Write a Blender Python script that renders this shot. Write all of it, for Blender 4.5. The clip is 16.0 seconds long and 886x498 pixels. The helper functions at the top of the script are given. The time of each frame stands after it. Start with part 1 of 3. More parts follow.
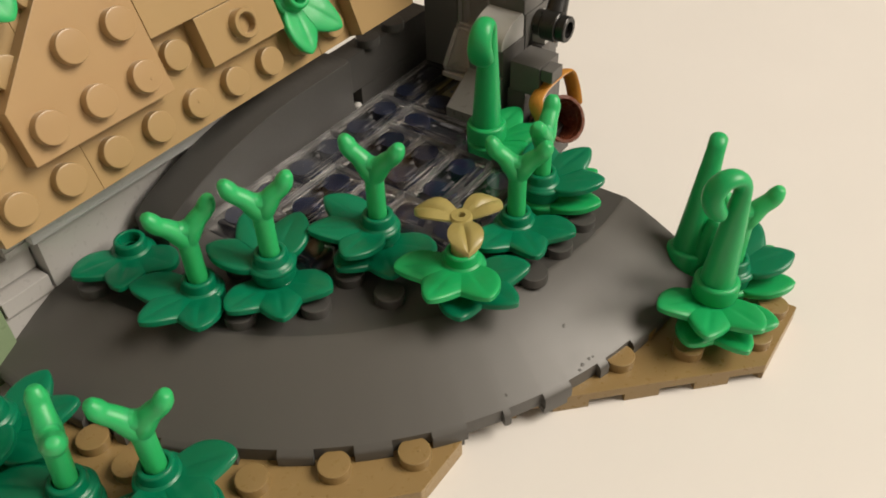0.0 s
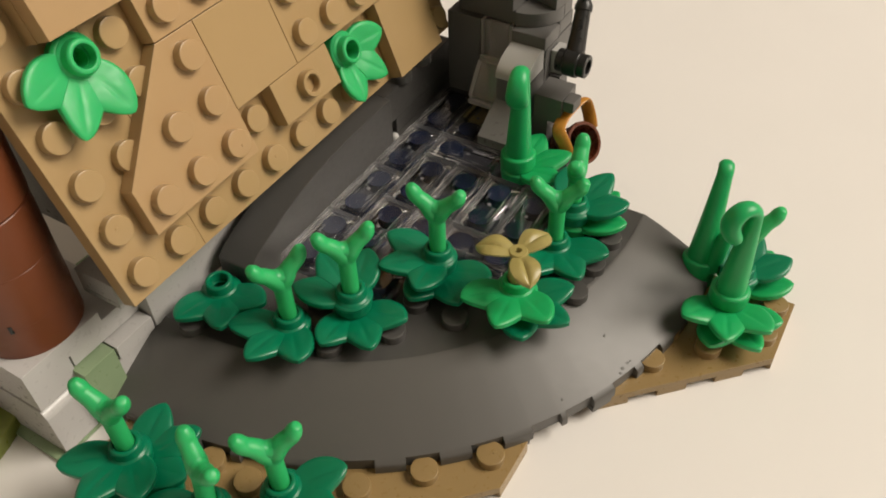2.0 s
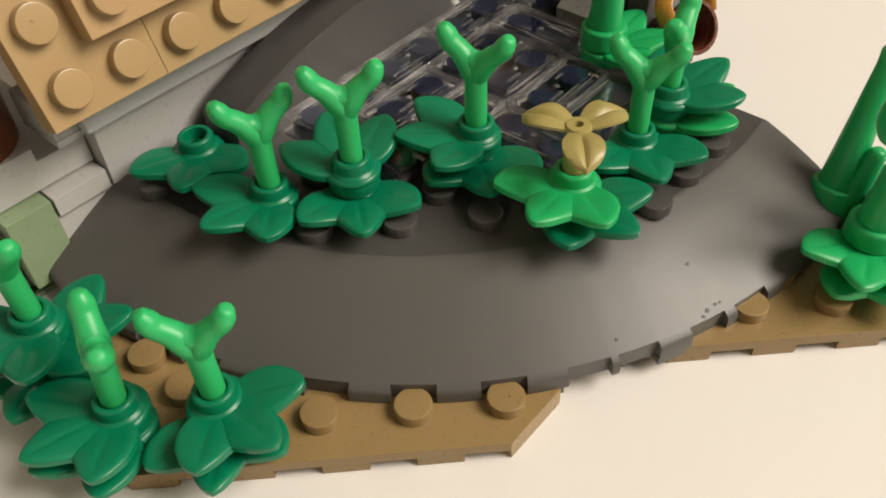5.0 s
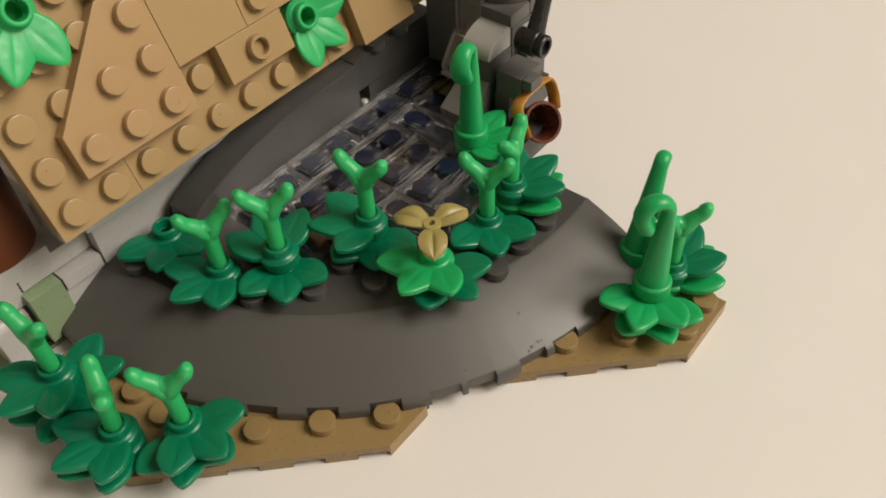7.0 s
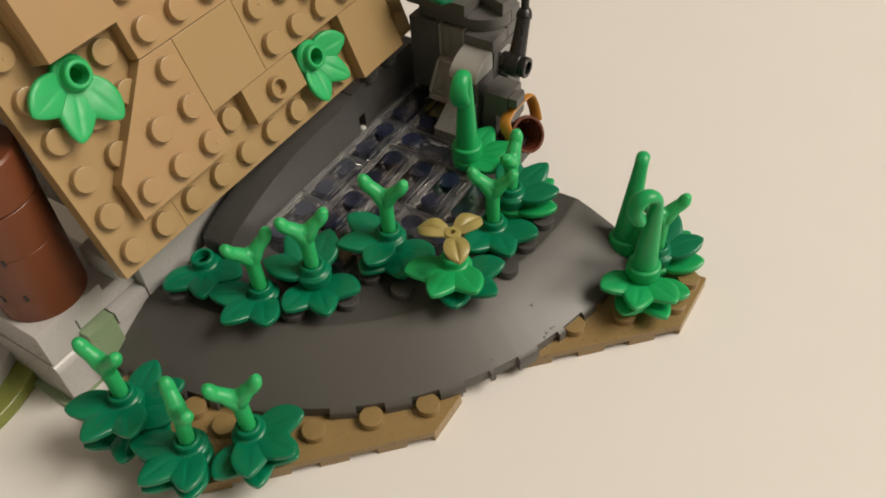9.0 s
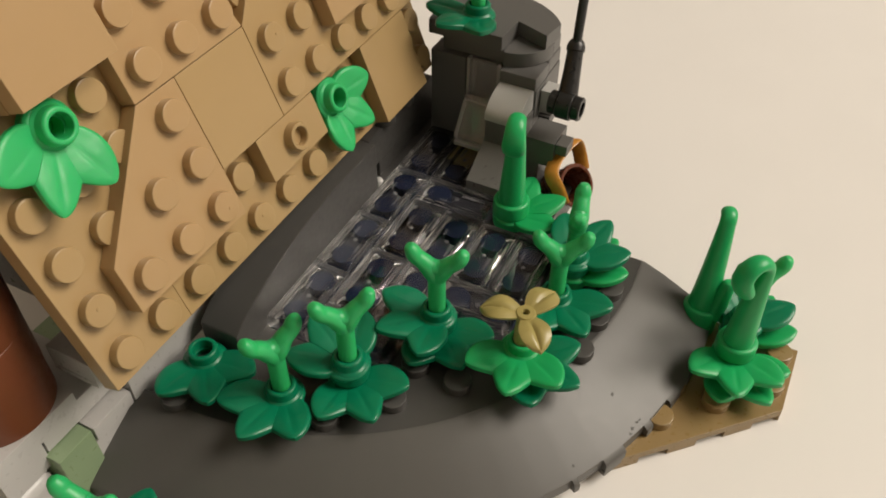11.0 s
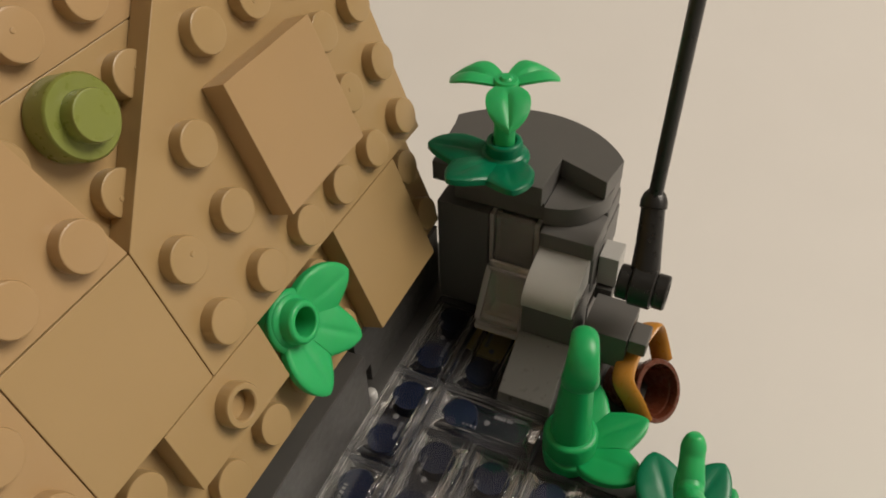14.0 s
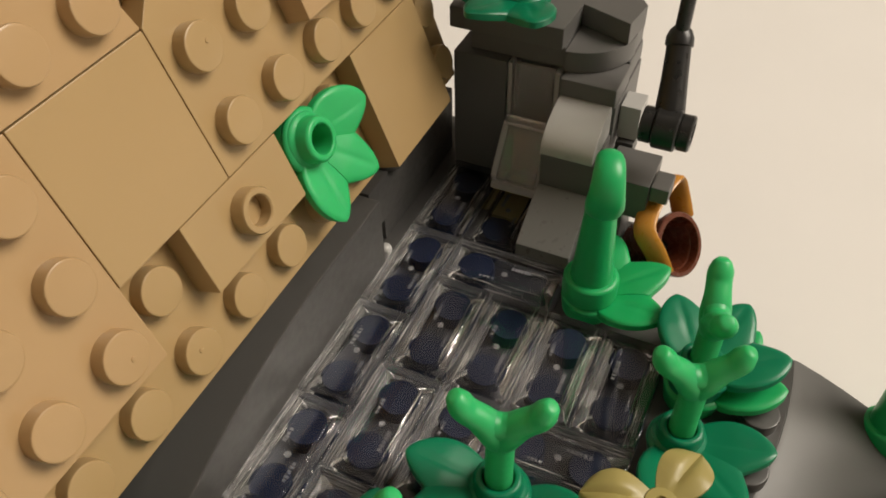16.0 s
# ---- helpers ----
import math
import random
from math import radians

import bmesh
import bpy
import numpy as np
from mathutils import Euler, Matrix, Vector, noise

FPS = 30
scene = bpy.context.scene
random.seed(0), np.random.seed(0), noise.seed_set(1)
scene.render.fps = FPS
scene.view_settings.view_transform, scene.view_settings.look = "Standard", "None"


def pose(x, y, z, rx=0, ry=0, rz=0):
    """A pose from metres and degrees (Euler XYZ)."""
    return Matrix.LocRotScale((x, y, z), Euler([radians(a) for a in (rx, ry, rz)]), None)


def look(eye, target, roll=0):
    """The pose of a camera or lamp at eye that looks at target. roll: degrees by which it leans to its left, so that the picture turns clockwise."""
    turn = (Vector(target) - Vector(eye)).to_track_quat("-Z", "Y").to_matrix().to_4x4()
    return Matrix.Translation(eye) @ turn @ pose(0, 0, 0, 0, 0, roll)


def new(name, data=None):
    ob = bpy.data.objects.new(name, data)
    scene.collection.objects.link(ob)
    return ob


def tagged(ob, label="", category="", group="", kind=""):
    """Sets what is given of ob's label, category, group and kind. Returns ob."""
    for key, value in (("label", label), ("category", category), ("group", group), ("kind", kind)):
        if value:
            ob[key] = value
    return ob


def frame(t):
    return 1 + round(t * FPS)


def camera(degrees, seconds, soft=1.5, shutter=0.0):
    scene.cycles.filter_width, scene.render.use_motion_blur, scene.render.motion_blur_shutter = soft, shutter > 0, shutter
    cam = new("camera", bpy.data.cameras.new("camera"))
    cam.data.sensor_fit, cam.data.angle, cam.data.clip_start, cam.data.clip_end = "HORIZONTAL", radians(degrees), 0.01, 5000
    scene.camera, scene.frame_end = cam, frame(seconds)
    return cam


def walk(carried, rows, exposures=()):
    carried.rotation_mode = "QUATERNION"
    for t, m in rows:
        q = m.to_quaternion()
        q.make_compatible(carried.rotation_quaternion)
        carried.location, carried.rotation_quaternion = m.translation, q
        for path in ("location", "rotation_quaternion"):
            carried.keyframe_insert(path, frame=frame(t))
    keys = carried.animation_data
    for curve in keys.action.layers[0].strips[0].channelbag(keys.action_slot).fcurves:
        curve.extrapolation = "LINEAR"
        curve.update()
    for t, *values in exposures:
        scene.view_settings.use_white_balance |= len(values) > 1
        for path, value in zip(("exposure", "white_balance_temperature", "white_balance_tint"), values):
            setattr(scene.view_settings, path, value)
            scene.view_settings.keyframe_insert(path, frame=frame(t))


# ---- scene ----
SOFT = 1.8
EXPOSURES = [(0.0, 0.16), (1.0, 0.13), (3.0, 0.14), (4.0, 0.32), (5.0, 0.32), (7.5, -0.04), (10.5, -0.03), (11.0, 0.03), (11.5, -0.02), (12.0, -0.32), (12.5, -0.46), (13.0, -0.42), (13.5, -0.42), (14.0, -0.25), (15.0, -0.02), (16.0, 0.1)]
MM = 0.001
cam = camera(56.00, 16.0, soft=SOFT)
# seconds; eye in millimetres; turn in degrees
ROWS = [
    (0.0, -45.12, -52.70, 103.05, 48.71, 1.35, -55.14),
    (0.5, -50.86, -55.53, 114.61, 48.08, 1.84, -55.28),
    (1.0, -53.52, -53.19, 123.00, 47.03, 1.84, -56.53),
    (1.5, -54.15, -48.51, 125.09, 46.24, 1.81, -57.96),
    (2.0, -58.60, -41.95, 126.31, 45.34, 1.49, -59.35),
    (2.5, -64.43, -45.39, 137.18, 44.97, 1.12, -60.43),
    (3.0, -63.14, -27.24, 114.45, 44.51, 0.22, -61.53),
    (3.5, -57.07, -11.81, 90.81, 44.65, 0.60, -61.44),
    (4.0, -55.21, -14.60, 85.02, 44.76, 0.95, -59.47),
    (4.5, -48.65, -30.74, 87.86, 45.42, 2.06, -54.55),
    (5.0, -39.33, -42.07, 89.33, 44.55, 1.88, -49.45),
    (7.5, -47.45, -70.48, 137.51, 42.84, 2.92, -52.46),
    (8.0, -54.07, -69.50, 140.22, 43.07, 3.21, -54.30),
    (10.5, -66.63, -41.21, 147.63, 44.51, 0.65, -62.14),
    (11.0, -52.44, -27.62, 127.83, 45.50, -0.27, -63.01),
    (11.5, -30.62, -17.81, 125.86, 46.07, -1.01, -63.19),
    (12.0, -8.44, -21.66, 136.30, 46.97, -0.75, -62.54),
    (12.5, -25.26, -33.92, 184.31, 47.59, 0.07, -62.13),
    (13.0, -29.46, -35.46, 182.37, 47.13, 0.99, -62.07),
    (13.5, -17.22, -22.40, 147.07, 47.06, 2.16, -63.67),
    (14.0, -0.85, 2.84, 112.82, 47.24, 1.29, -65.62),
    (14.5, 6.02, 8.30, 96.08, 46.85, 0.49, -66.68),
    (15.0, 7.62, 7.67, 98.10, 46.20, 0.22, -66.78),
    (15.5, -1.39, 7.44, 100.05, 46.00, 0.99, -66.10),
    (16.0, -10.41, 1.27, 98.83, 45.10, 1.12, -65.40),
]
walk(cam, [(t, pose(x * MM, y * MM, z * MM, rx, ry, rz)) for t, x, y, z, rx, ry, rz in ROWS], EXPOSURES)
# ---- end of path

# ---------------- light ----------------
world = bpy.data.worlds.new("room_air")
scene.world = world
world.use_nodes = True
world.node_tree.nodes["Background"].inputs[0].default_value = (1.0, 0.86, 0.70, 1)
world.node_tree.nodes["Background"].inputs[1].default_value = 0.02

LAMP = bpy.data.lights.new("ceiling_bulb", "AREA")
LAMP.shape, LAMP.size, LAMP.energy, LAMP.color = "DISK", 0.95, 31.0, (1.0, 0.90, 0.775)
lamp_ob = new("ceiling_bulb", LAMP)
lamp_ob.matrix_world = look((0.62, -1.02, 1.20), (0.03, 0.02, 0.0))


# ---------------- materials ----------------
def plastic(name, colour, rough=0.28, vary=0.05, bump=0.02, sss=0.0, scratch=0.10, gloss=0.5):
    """Moulded plastic: slight mottling, uneven gloss and fine handling marks."""
    m = bpy.data.materials.new(name)
    m.use_nodes = True
    nt = m.node_tree
    b = nt.nodes["Principled BSDF"]
    tc = nt.nodes.new("ShaderNodeTexCoord")
    info = nt.nodes.new("ShaderNodeObjectInfo")
    n1 = nt.nodes.new("ShaderNodeTexNoise")
    n1.inputs["Scale"].default_value, n1.inputs["Detail"].default_value = 90.0, 3.0
    n2 = nt.nodes.new("ShaderNodeTexNoise")
    n2.inputs["Scale"].default_value, n2.inputs["Detail"].default_value = 900.0, 4.0
    nt.links.new(tc.outputs["Object"], n1.inputs["Vector"])
    nt.links.new(tc.outputs["Object"], n2.inputs["Vector"])
    hsv = nt.nodes.new("ShaderNodeHueSaturation")
    hsv.inputs["Color"].default_value = (*colour, 1)
    mr = nt.nodes.new("ShaderNodeMapRange")
    mr.inputs["To Min"].default_value, mr.inputs["To Max"].default_value = 1 - vary, 1 + vary
    add = nt.nodes.new("ShaderNodeMath")
    add.operation = "MULTIPLY_ADD"
    add.inputs[1].default_value, add.inputs[2].default_value = 0.35, 0.0
    nt.links.new(info.outputs["Random"], add.inputs[0])
    add2 = nt.nodes.new("ShaderNodeMath")
    add2.operation = "MULTIPLY_ADD"
    add2.inputs[1].default_value = 0.65
    nt.links.new(n1.outputs["Fac"], add2.inputs[0])
    nt.links.new(add.outputs[0], add2.inputs[2])
    nt.links.new(add2.outputs[0], mr.inputs["Value"])
    nt.links.new(mr.outputs[0], hsv.inputs["Value"])
    nt.links.new(hsv.outputs[0], b.inputs["Base Color"])
    rr = nt.nodes.new("ShaderNodeMapRange")
    rr.inputs["From Min"].default_value, rr.inputs["From Max"].default_value = 0.3, 0.7
    rr.inputs["To Min"].default_value, rr.inputs["To Max"].default_value = rough - scratch * 0.5, rough + scratch
    nt.links.new(n2.outputs["Fac"], rr.inputs["Value"])
    nt.links.new(rr.outputs[0], b.inputs["Roughness"])
    bp = nt.nodes.new("ShaderNodeBump")
    bp.inputs["Strength"].default_value, bp.inputs["Distance"].default_value = bump, 0.0003
    nt.links.new(n1.outputs["Fac"], bp.inputs["Height"])
    nt.links.new(bp.outputs[0], b.inputs["Normal"])
    b.inputs["IOR"].default_value = 1.5
    b.inputs["Specular IOR Level"].default_value = gloss
    if sss:
        b.inputs["Subsurface Weight"].default_value = sss
        b.inputs["Subsurface Radius"].default_value = (0.3, 1.0, 0.4)
        b.inputs["Subsurface Scale"].default_value = 0.0012
    return m


def clear_plastic(name, colour, rough=0.03):
    m = bpy.data.materials.new(name)
    m.use_nodes = True
    b = m.node_tree.nodes["Principled BSDF"]
    b.inputs["Base Color"].default_value = (*colour, 1)
    b.inputs["Transmission Weight"].default_value = 1.0
    b.inputs["IOR"].default_value = 1.46
    b.inputs["Roughness"].default_value = rough
    return m


def streaky_clear(name, colour):
    """Clear plastic walls with fine lines drawn along the local x axis."""
    m = clear_plastic(name, colour, 0.02)
    nt = m.node_tree
    tc = nt.nodes.new("ShaderNodeTexCoord")
    mp = nt.nodes.new("ShaderNodeMapping")
    mp.inputs["Scale"].default_value = (70.0, 3000.0, 3000.0)
    nz = nt.nodes.new("ShaderNodeTexNoise")
    nz.inputs["Scale"].default_value, nz.inputs["Detail"].default_value = 1.0, 3.0
    bp = nt.nodes.new("ShaderNodeBump")
    bp.inputs["Strength"].default_value, bp.inputs["Distance"].default_value = 0.45, 0.0003
    nt.links.new(tc.outputs["Object"], mp.inputs["Vector"])
    nt.links.new(mp.outputs[0], nz.inputs["Vector"])
    nt.links.new(nz.outputs["Fac"], bp.inputs["Height"])
    nt.links.new(bp.outputs[0], nt.nodes["Principled BSDF"].inputs["Normal"])
    return m


def painted(name, colour, rough=0.6, scale=3.0, vary=0.04):
    m = plastic(name, colour, rough, vary, 0.05)
    for n in m.node_tree.nodes:
        if n.type == "TEX_NOISE":
            n.inputs["Scale"].default_value *= scale / 90.0
    return m


TAN = plastic("roof_tan_plastic", (0.375, 0.255, 0.118), 0.30, 0.06, scratch=0.04)
TANP = plastic("rosy_tan_plastic", (0.400, 0.263, 0.128), 0.30, 0.06, scratch=0.04)
DTAN = plastic("dark_tan_plastic", (0.26, 0.175, 0.072), 0.30, 0.08)
DGREY = plastic("dark_grey_plastic", (0.105, 0.102, 0.098), 0.42, 0.05, bump=0.006, scratch=0.02)
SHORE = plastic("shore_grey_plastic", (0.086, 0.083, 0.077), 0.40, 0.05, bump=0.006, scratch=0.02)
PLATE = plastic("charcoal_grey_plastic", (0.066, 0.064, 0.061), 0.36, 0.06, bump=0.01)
MGREY = plastic("mid_grey_plastic", (0.15, 0.15, 0.145), 0.3, 0.06)
LGREY = plastic("light_grey_plastic", (0.50, 0.49, 0.48), 0.3, 0.05)
BLACK = plastic("black_plastic", (0.012, 0.012, 0.012), 0.3, 0.1)
GREEN = plastic("bright_green_plastic", (0.008, 0.36, 0.105), 0.38, 0.04, bump=0.01, sss=0.15, scratch=0.05)
STEM = plastic("stem_green_plastic", (0.024, 0.43, 0.13), 0.38, 0.05, sss=0.2)
DGREEN = plastic("dark_green_plastic", (0.001, 0.172, 0.081), 0.31, 0.05, bump=0.01, sss=0.08, scratch=0.05, gloss=0.42)
OLIVE = plastic("olive_plastic", (0.20, 0.23, 0.05), 0.3)
OLIVEGOLD = plastic("dark_olive_gold_plastic", (0.24, 0.195, 0.06), 0.35)
KHAKI = plastic("khaki_petal_plastic", (0.335, 0.28, 0.095), 0.33, 0.06)
SAND = plastic("sand_green_plastic", (0.25, 0.34, 0.20), 0.3)
PGREY = plastic("pale_blue_grey_plastic", (0.53, 0.54, 0.55), 0.3, 0.05)
CGREY = plastic("stone_grey_plastic", (0.42, 0.415, 0.40), 0.32, 0.05)
BROWN = plastic("reddish_brown_plastic", (0.155, 0.046, 0.018), 0.36, 0.08)
DBROWN = plastic("dark_brown_plastic", (0.11, 0.03, 0.014), 0.25)
GOLD = plastic("orange_gold_plastic", (0.50, 0.22, 0.03), 0.3)
NAVY = plastic("dark_blue_plastic", (0.0024, 0.0055, 0.018), 0.5, gloss=0.15)
BED = plastic("blue_black_bed_plastic", (0.016, 0.017, 0.022), 0.45, gloss=0.2)
def glint_lines(name):
    """Pale lines, each of its own brightness, coloured to imitate reflections."""
    m = plastic(name, (0.5, 0.48, 0.45), 0.25)
    nt = m.node_tree
    geo = nt.nodes.new("ShaderNodeNewGeometry")
    pw = nt.nodes.new("ShaderNodeMath")
    pw.operation = "POWER"
    pw.inputs[1].default_value = 1.6
    mul = nt.nodes.new("ShaderNodeMixRGB")
    mul.inputs["Color1"].default_value, mul.inputs["Color2"].default_value = (0.04, 0.038, 0.035, 1), (0.5, 0.475, 0.44, 1)
    nt.links.new(geo.outputs["Random Per Island"], pw.inputs[0])
    nt.links.new(pw.outputs[0], mul.inputs["Fac"])
    nt.links.new(mul.outputs[0], nt.nodes["Principled BSDF"].inputs["Base Color"])
    return m


GLINT = glint_lines("pale_glint_line")
FAINT = plastic("faint_mould_mark", (0.10, 0.10, 0.105), 0.6)
# White diffuse share in clear plastic imitates the light caught inside it.
LITCLEAR = clear_plastic("light_filled_clear_plastic", (0.92, 0.89, 0.87), 0.03)
LITCLEAR.node_tree.nodes["Principled BSDF"].inputs["Transmission Weight"].default_value = 0.85
LITSLOPE = LITCLEAR.copy()
LITSLOPE.name = "light_filled_slope_plastic"
LITSLOPE.node_tree.nodes["Principled BSDF"].inputs["Transmission Weight"].default_value = 0.8
EDGE = LITCLEAR.copy()
EDGE.name = "light_filled_edge_plastic"
EDGE.node_tree.nodes["Principled BSDF"].inputs["Transmission Weight"].default_value = 0.64
MARK = plastic("rubbed_dark_plastic", (0.062, 0.059, 0.054), 0.5)
RED = plastic("orange_red_plastic", (0.7, 0.06, 0.01), 0.25)
CLEAR = clear_plastic("clear_plastic", (0.96, 0.96, 0.97))
STREAK = streaky_clear("drawn_clear_plastic", (0.96, 0.95, 0.94))
STREAK.node_tree.nodes["Principled BSDF"].inputs["Transmission Weight"].default_value = 0.93
WHITE_TABLE = painted("cream_tabletop_laminate", (0.74, 0.72, 0.69), 0.5, 6.0, 0.03)
# Tones of the unseen walls and ceiling set how much light they return.
WALLPAINT = painted("bounce_wall_cream", (0.50, 0.46, 0.41), 0.7, 2.0)
CEILPAINT = painted("bounce_ceiling_white", (0.60, 0.58, 0.54), 0.8, 2.0)
FLOORWOOD = painted("brown_floor_boards", (0.25, 0.16, 0.09), 0.5, 4.0, 0.2)


# ---------------- building helpers (millimetres in, metres out) ----------------
def to_mesh(name, bm, material, smooth=40):
    """Scale to metres and give large faces the say in the shading of rounded edges."""
    bmesh.ops.scale(bm, vec=(MM, MM, MM), verts=bm.verts)
    bmesh.ops.recalc_face_normals(bm, faces=bm.faces)
    me = bpy.data.meshes.new(name)
    lim = math.cos(radians(smooth))
    bm.normal_update()
    info = {f: (f.normal.copy(), f.calc_area()) for f in bm.faces}
    normals = []
    for f in bm.faces:
        f.smooth = True
        n0 = info[f][0]
        for v in f.verts:
            n = Vector()
            for g in v.link_faces:
                ng, ag = info[g]
                if ng.dot(n0) > lim:
                    n += ng * (ag + 1e-12)
            normals.append(n.normalized() if n.length > 0 else n0)
    bm.to_mesh(me)
    bm.free()
    me.normals_split_custom_set(normals)
    me.materials.append(material)
    return me


def part(name, bm, material, parent=None, label="", at=None, smooth=40):
    ob = new(name, to_mesh(name, bm, material, smooth))
    if parent is not None:
        ob.parent = parent
    if at is not None:
        ob.matrix_basis = at
    if label:
        tagged(ob, label)
    return ob


def piece(name, me, parent, m):
    ob = new(name, me)
    ob.parent = parent
    ob.matrix_basis = m
    return ob


def thing(name, label, category, group="", kind="", m=None):
    ob = new(name)
    ob.empty_display_size = 0.004
    if m is not None:
        ob.matrix_basis = m
    return tagged(ob, label, category, group, kind)


def mm(x, y, z, rx=0, ry=0, rz=0):
    return pose(x * MM, y * MM, z * MM, rx, ry, rz)


def bevel(bm, w, seg=2, limit=30):
    es = [e for e in bm.edges if len(e.link_faces) == 2 and e.calc_face_angle(0) > radians(limit)]
    if es:
        bmesh.ops.bevel(bm, geom=es, offset=w, segments=seg, affect="EDGES", profile=0.6, clamp_overlap=True)
    return bm


def prism(pts, z0, z1, bev=0.18, bm=None):
    b = bmesh.new()
    vs = [b.verts.new((x, y, z0)) for x, y in pts]
    f = b.faces.new(vs)
    r = bmesh.ops.extrude_face_region(b, geom=[f])
    for v in r["geom"]:
        if isinstance(v, bmesh.types.BMVert):
            v.co.z = z1
    bmesh.ops.recalc_face_normals(b, faces=b.faces)
    if bev:
        bevel(b, bev)
    return merge(bm, b)


def merge(bm, b):
    if bm is None:
        return b
    me = bpy.data.meshes.new("tmp")
    b.to_mesh(me)
    b.free()
    bm.from_mesh(me)
    bpy.data.meshes.remove(me)
    return bm


def box(x0, x1, y0, y1, z0, z1, bev=0.18, bm=None):
    return prism([(x0, y0), (x1, y0), (x1, y1), (x0, y1)], z0, z1, bev, bm)


def lathe(profile, n=28, bm=None):
    """Turn (radius, height) points about z."""
    b = bmesh.new()
    rings = []
    for r, z in profile:
        if r < 1e-6:
            rings.append([b.verts.new((0, 0, z))])
        else:
            rings.append([b.verts.new((r * math.cos(2 * math.pi * i / n), r * math.sin(2 * math.pi * i / n), z)) for i in range(n)])
    for a, c in zip(rings, rings[1:]):
        for i in range(n):
            j = (i + 1) % n
            q = [a[i % len(a)], a[j % len(a)], c[j % len(c)], c[i % len(c)]]
            q = list(dict.fromkeys(q))
            if len(q) > 2:
                b.faces.new(q)
    return merge(bm, b)


def tube(path, radii, n=14, bm=None, flat=1.0, up=(0.31, 0.17, 0.93)):
    """A round bar along a path, with a radius at each point and rounded ends."""
    b = bmesh.new()
    P = [Vector(p) for p in path]
    up = Vector(up)
    fl = list(flat) if isinstance(flat, (list, tuple)) else [flat] * len(P)
    rings = []
    for i, p in enumerate(P):
        d = (P[min(i + 1, len(P) - 1)] - P[max(i - 1, 0)]).normalized()
        u = d.cross(up)
        if u.length < 1e-3:
            u = d.cross(Vector((1, 0, 0)))
        u.normalize()
        w = d.cross(u)
        rings.append([b.verts.new(p + radii[i] * (math.cos(2 * math.pi * k / n) * u + fl[i] * math.sin(2 * math.pi * k / n) * w)) for k in range(n)])
    for a, c in zip(rings, rings[1:]):
        for k in range(n):
            b.faces.new([a[k], a[(k + 1) % n], c[(k + 1) % n], c[k]])
    for ring, s, k in ((rings[0], -1, 0), (rings[-1], 1, -1)):
        d = (P[1] - P[0]).normalized() if k == 0 else (P[-1] - P[-2]).normalized()
        c = P[k]
        prev = ring
        for f, g in ((0.8, 0.5), (0.45, 0.85)):
            nxt = [b.verts.new(c + (v.co - c) * f + d * s * radii[k] * g) for v in ring]
            for q in range(n):
                b.faces.new([prev[q], prev[(q + 1) % n], nxt[(q + 1) % n], nxt[q]])
            prev = nxt
        b.faces.new(prev)
    return merge(bm, b)


def smooth_path(pts, n=24):
    """A Catmull-Rom curve through points."""
    P = [Vector(p) for p in pts]
    P = [2 * P[0] - P[1]] + P + [2 * P[-1] - P[-2]]
    out = []
    seg = len(P) - 3
    for i in range(n + 1):
        u = i / n * seg
        k = min(int(u), seg - 1)
        t = u - k
        a, b, c, d = P[k:k + 4]
        out.append(0.5 * ((2 * b) + (c - a) * t + (2 * a - 5 * b + 4 * c - d) * t * t + (3 * b - a - 3 * c + d) * t ** 3))
    return out


def stud_bm():
    return lathe([(2.4, 0), (2.4, 1.45), (2.32, 1.62), (2.12, 1.7), (0, 1.7)], 28)


def hollow_stud_bm():
    return lathe([(2.45, 0), (2.45, 1.5), (2.3, 1.7), (1.75, 1.7), (1.6, 1.55), (1.6, 0.1), (0, 0.1)], 28)


STUD = {}


def stud(parent, material, x, y, z, m=None):
    """A stud; one in four keeps a tiny gate mark on its top."""
    mark = random.random() < 0.25
    if (material.name, mark) not in STUD:
        b = stud_bm()
        if mark:
            nub = lathe([(0, 0), (0.3, 0), (0.24, 0.1), (0, 0.14)], 8)
            for v in nub.verts:
                v.co += Vector((0.5, 0.3, 1.68))
            b = merge(b, nub)
        STUD[material.name, mark] = to_mesh("stud", b, material)
    at = mm(x, y, z, 0, 0, random.choice((0, 90, 180, 270)))
    return piece("stud", STUD[material.name, mark], parent, at if m is None else m @ at)


# ---------------- the room and the table ----------------
# The room shell is out of view, added to bounce the lamp's light.
part("floor", box(-1400, 1800, -1500, 1400, -790, -750, 0), FLOORWOOD)
tagged(bpy.data.objects["floor"], "unseen brown boarded floor closing the added room", "floor", "", "structure")
for nm, a in (("wall_north", (-1400, 1800, 1400, 1500)), ("wall_south", (-1400, 1800, -1600, -1500)),
              ("wall_east", (1800, 1900, -1600, 1500)), ("wall_west", (-1500, -1400, -1600, 1500))):
    part(nm, box(*a, -750, 1750, 0), WALLPAINT)
    tagged(bpy.data.objects[nm], "unseen cream wall added to bounce light", "wall", "", "structure")
part("ceiling", box(-1500, 1900, -1600, 1500, 1750, 1830, 0), CEILPAINT)
tagged(bpy.data.objects["ceiling"], "unseen white ceiling added to bounce light", "ceiling", "", "structure")

table = thing("table", "wide cream-white table with a smooth matt top", "table", "", "structure")
part("tabletop", box(-800, 1100, -900, 900, -30, 0, 2), WHITE_TABLE, table)
for x in (-740, 1040):
    for y in (-840, 840):
        part("leg", box(x - 25, x + 25, y - 25, y + 25, -750, -30, 2), WHITE_TABLE, table)

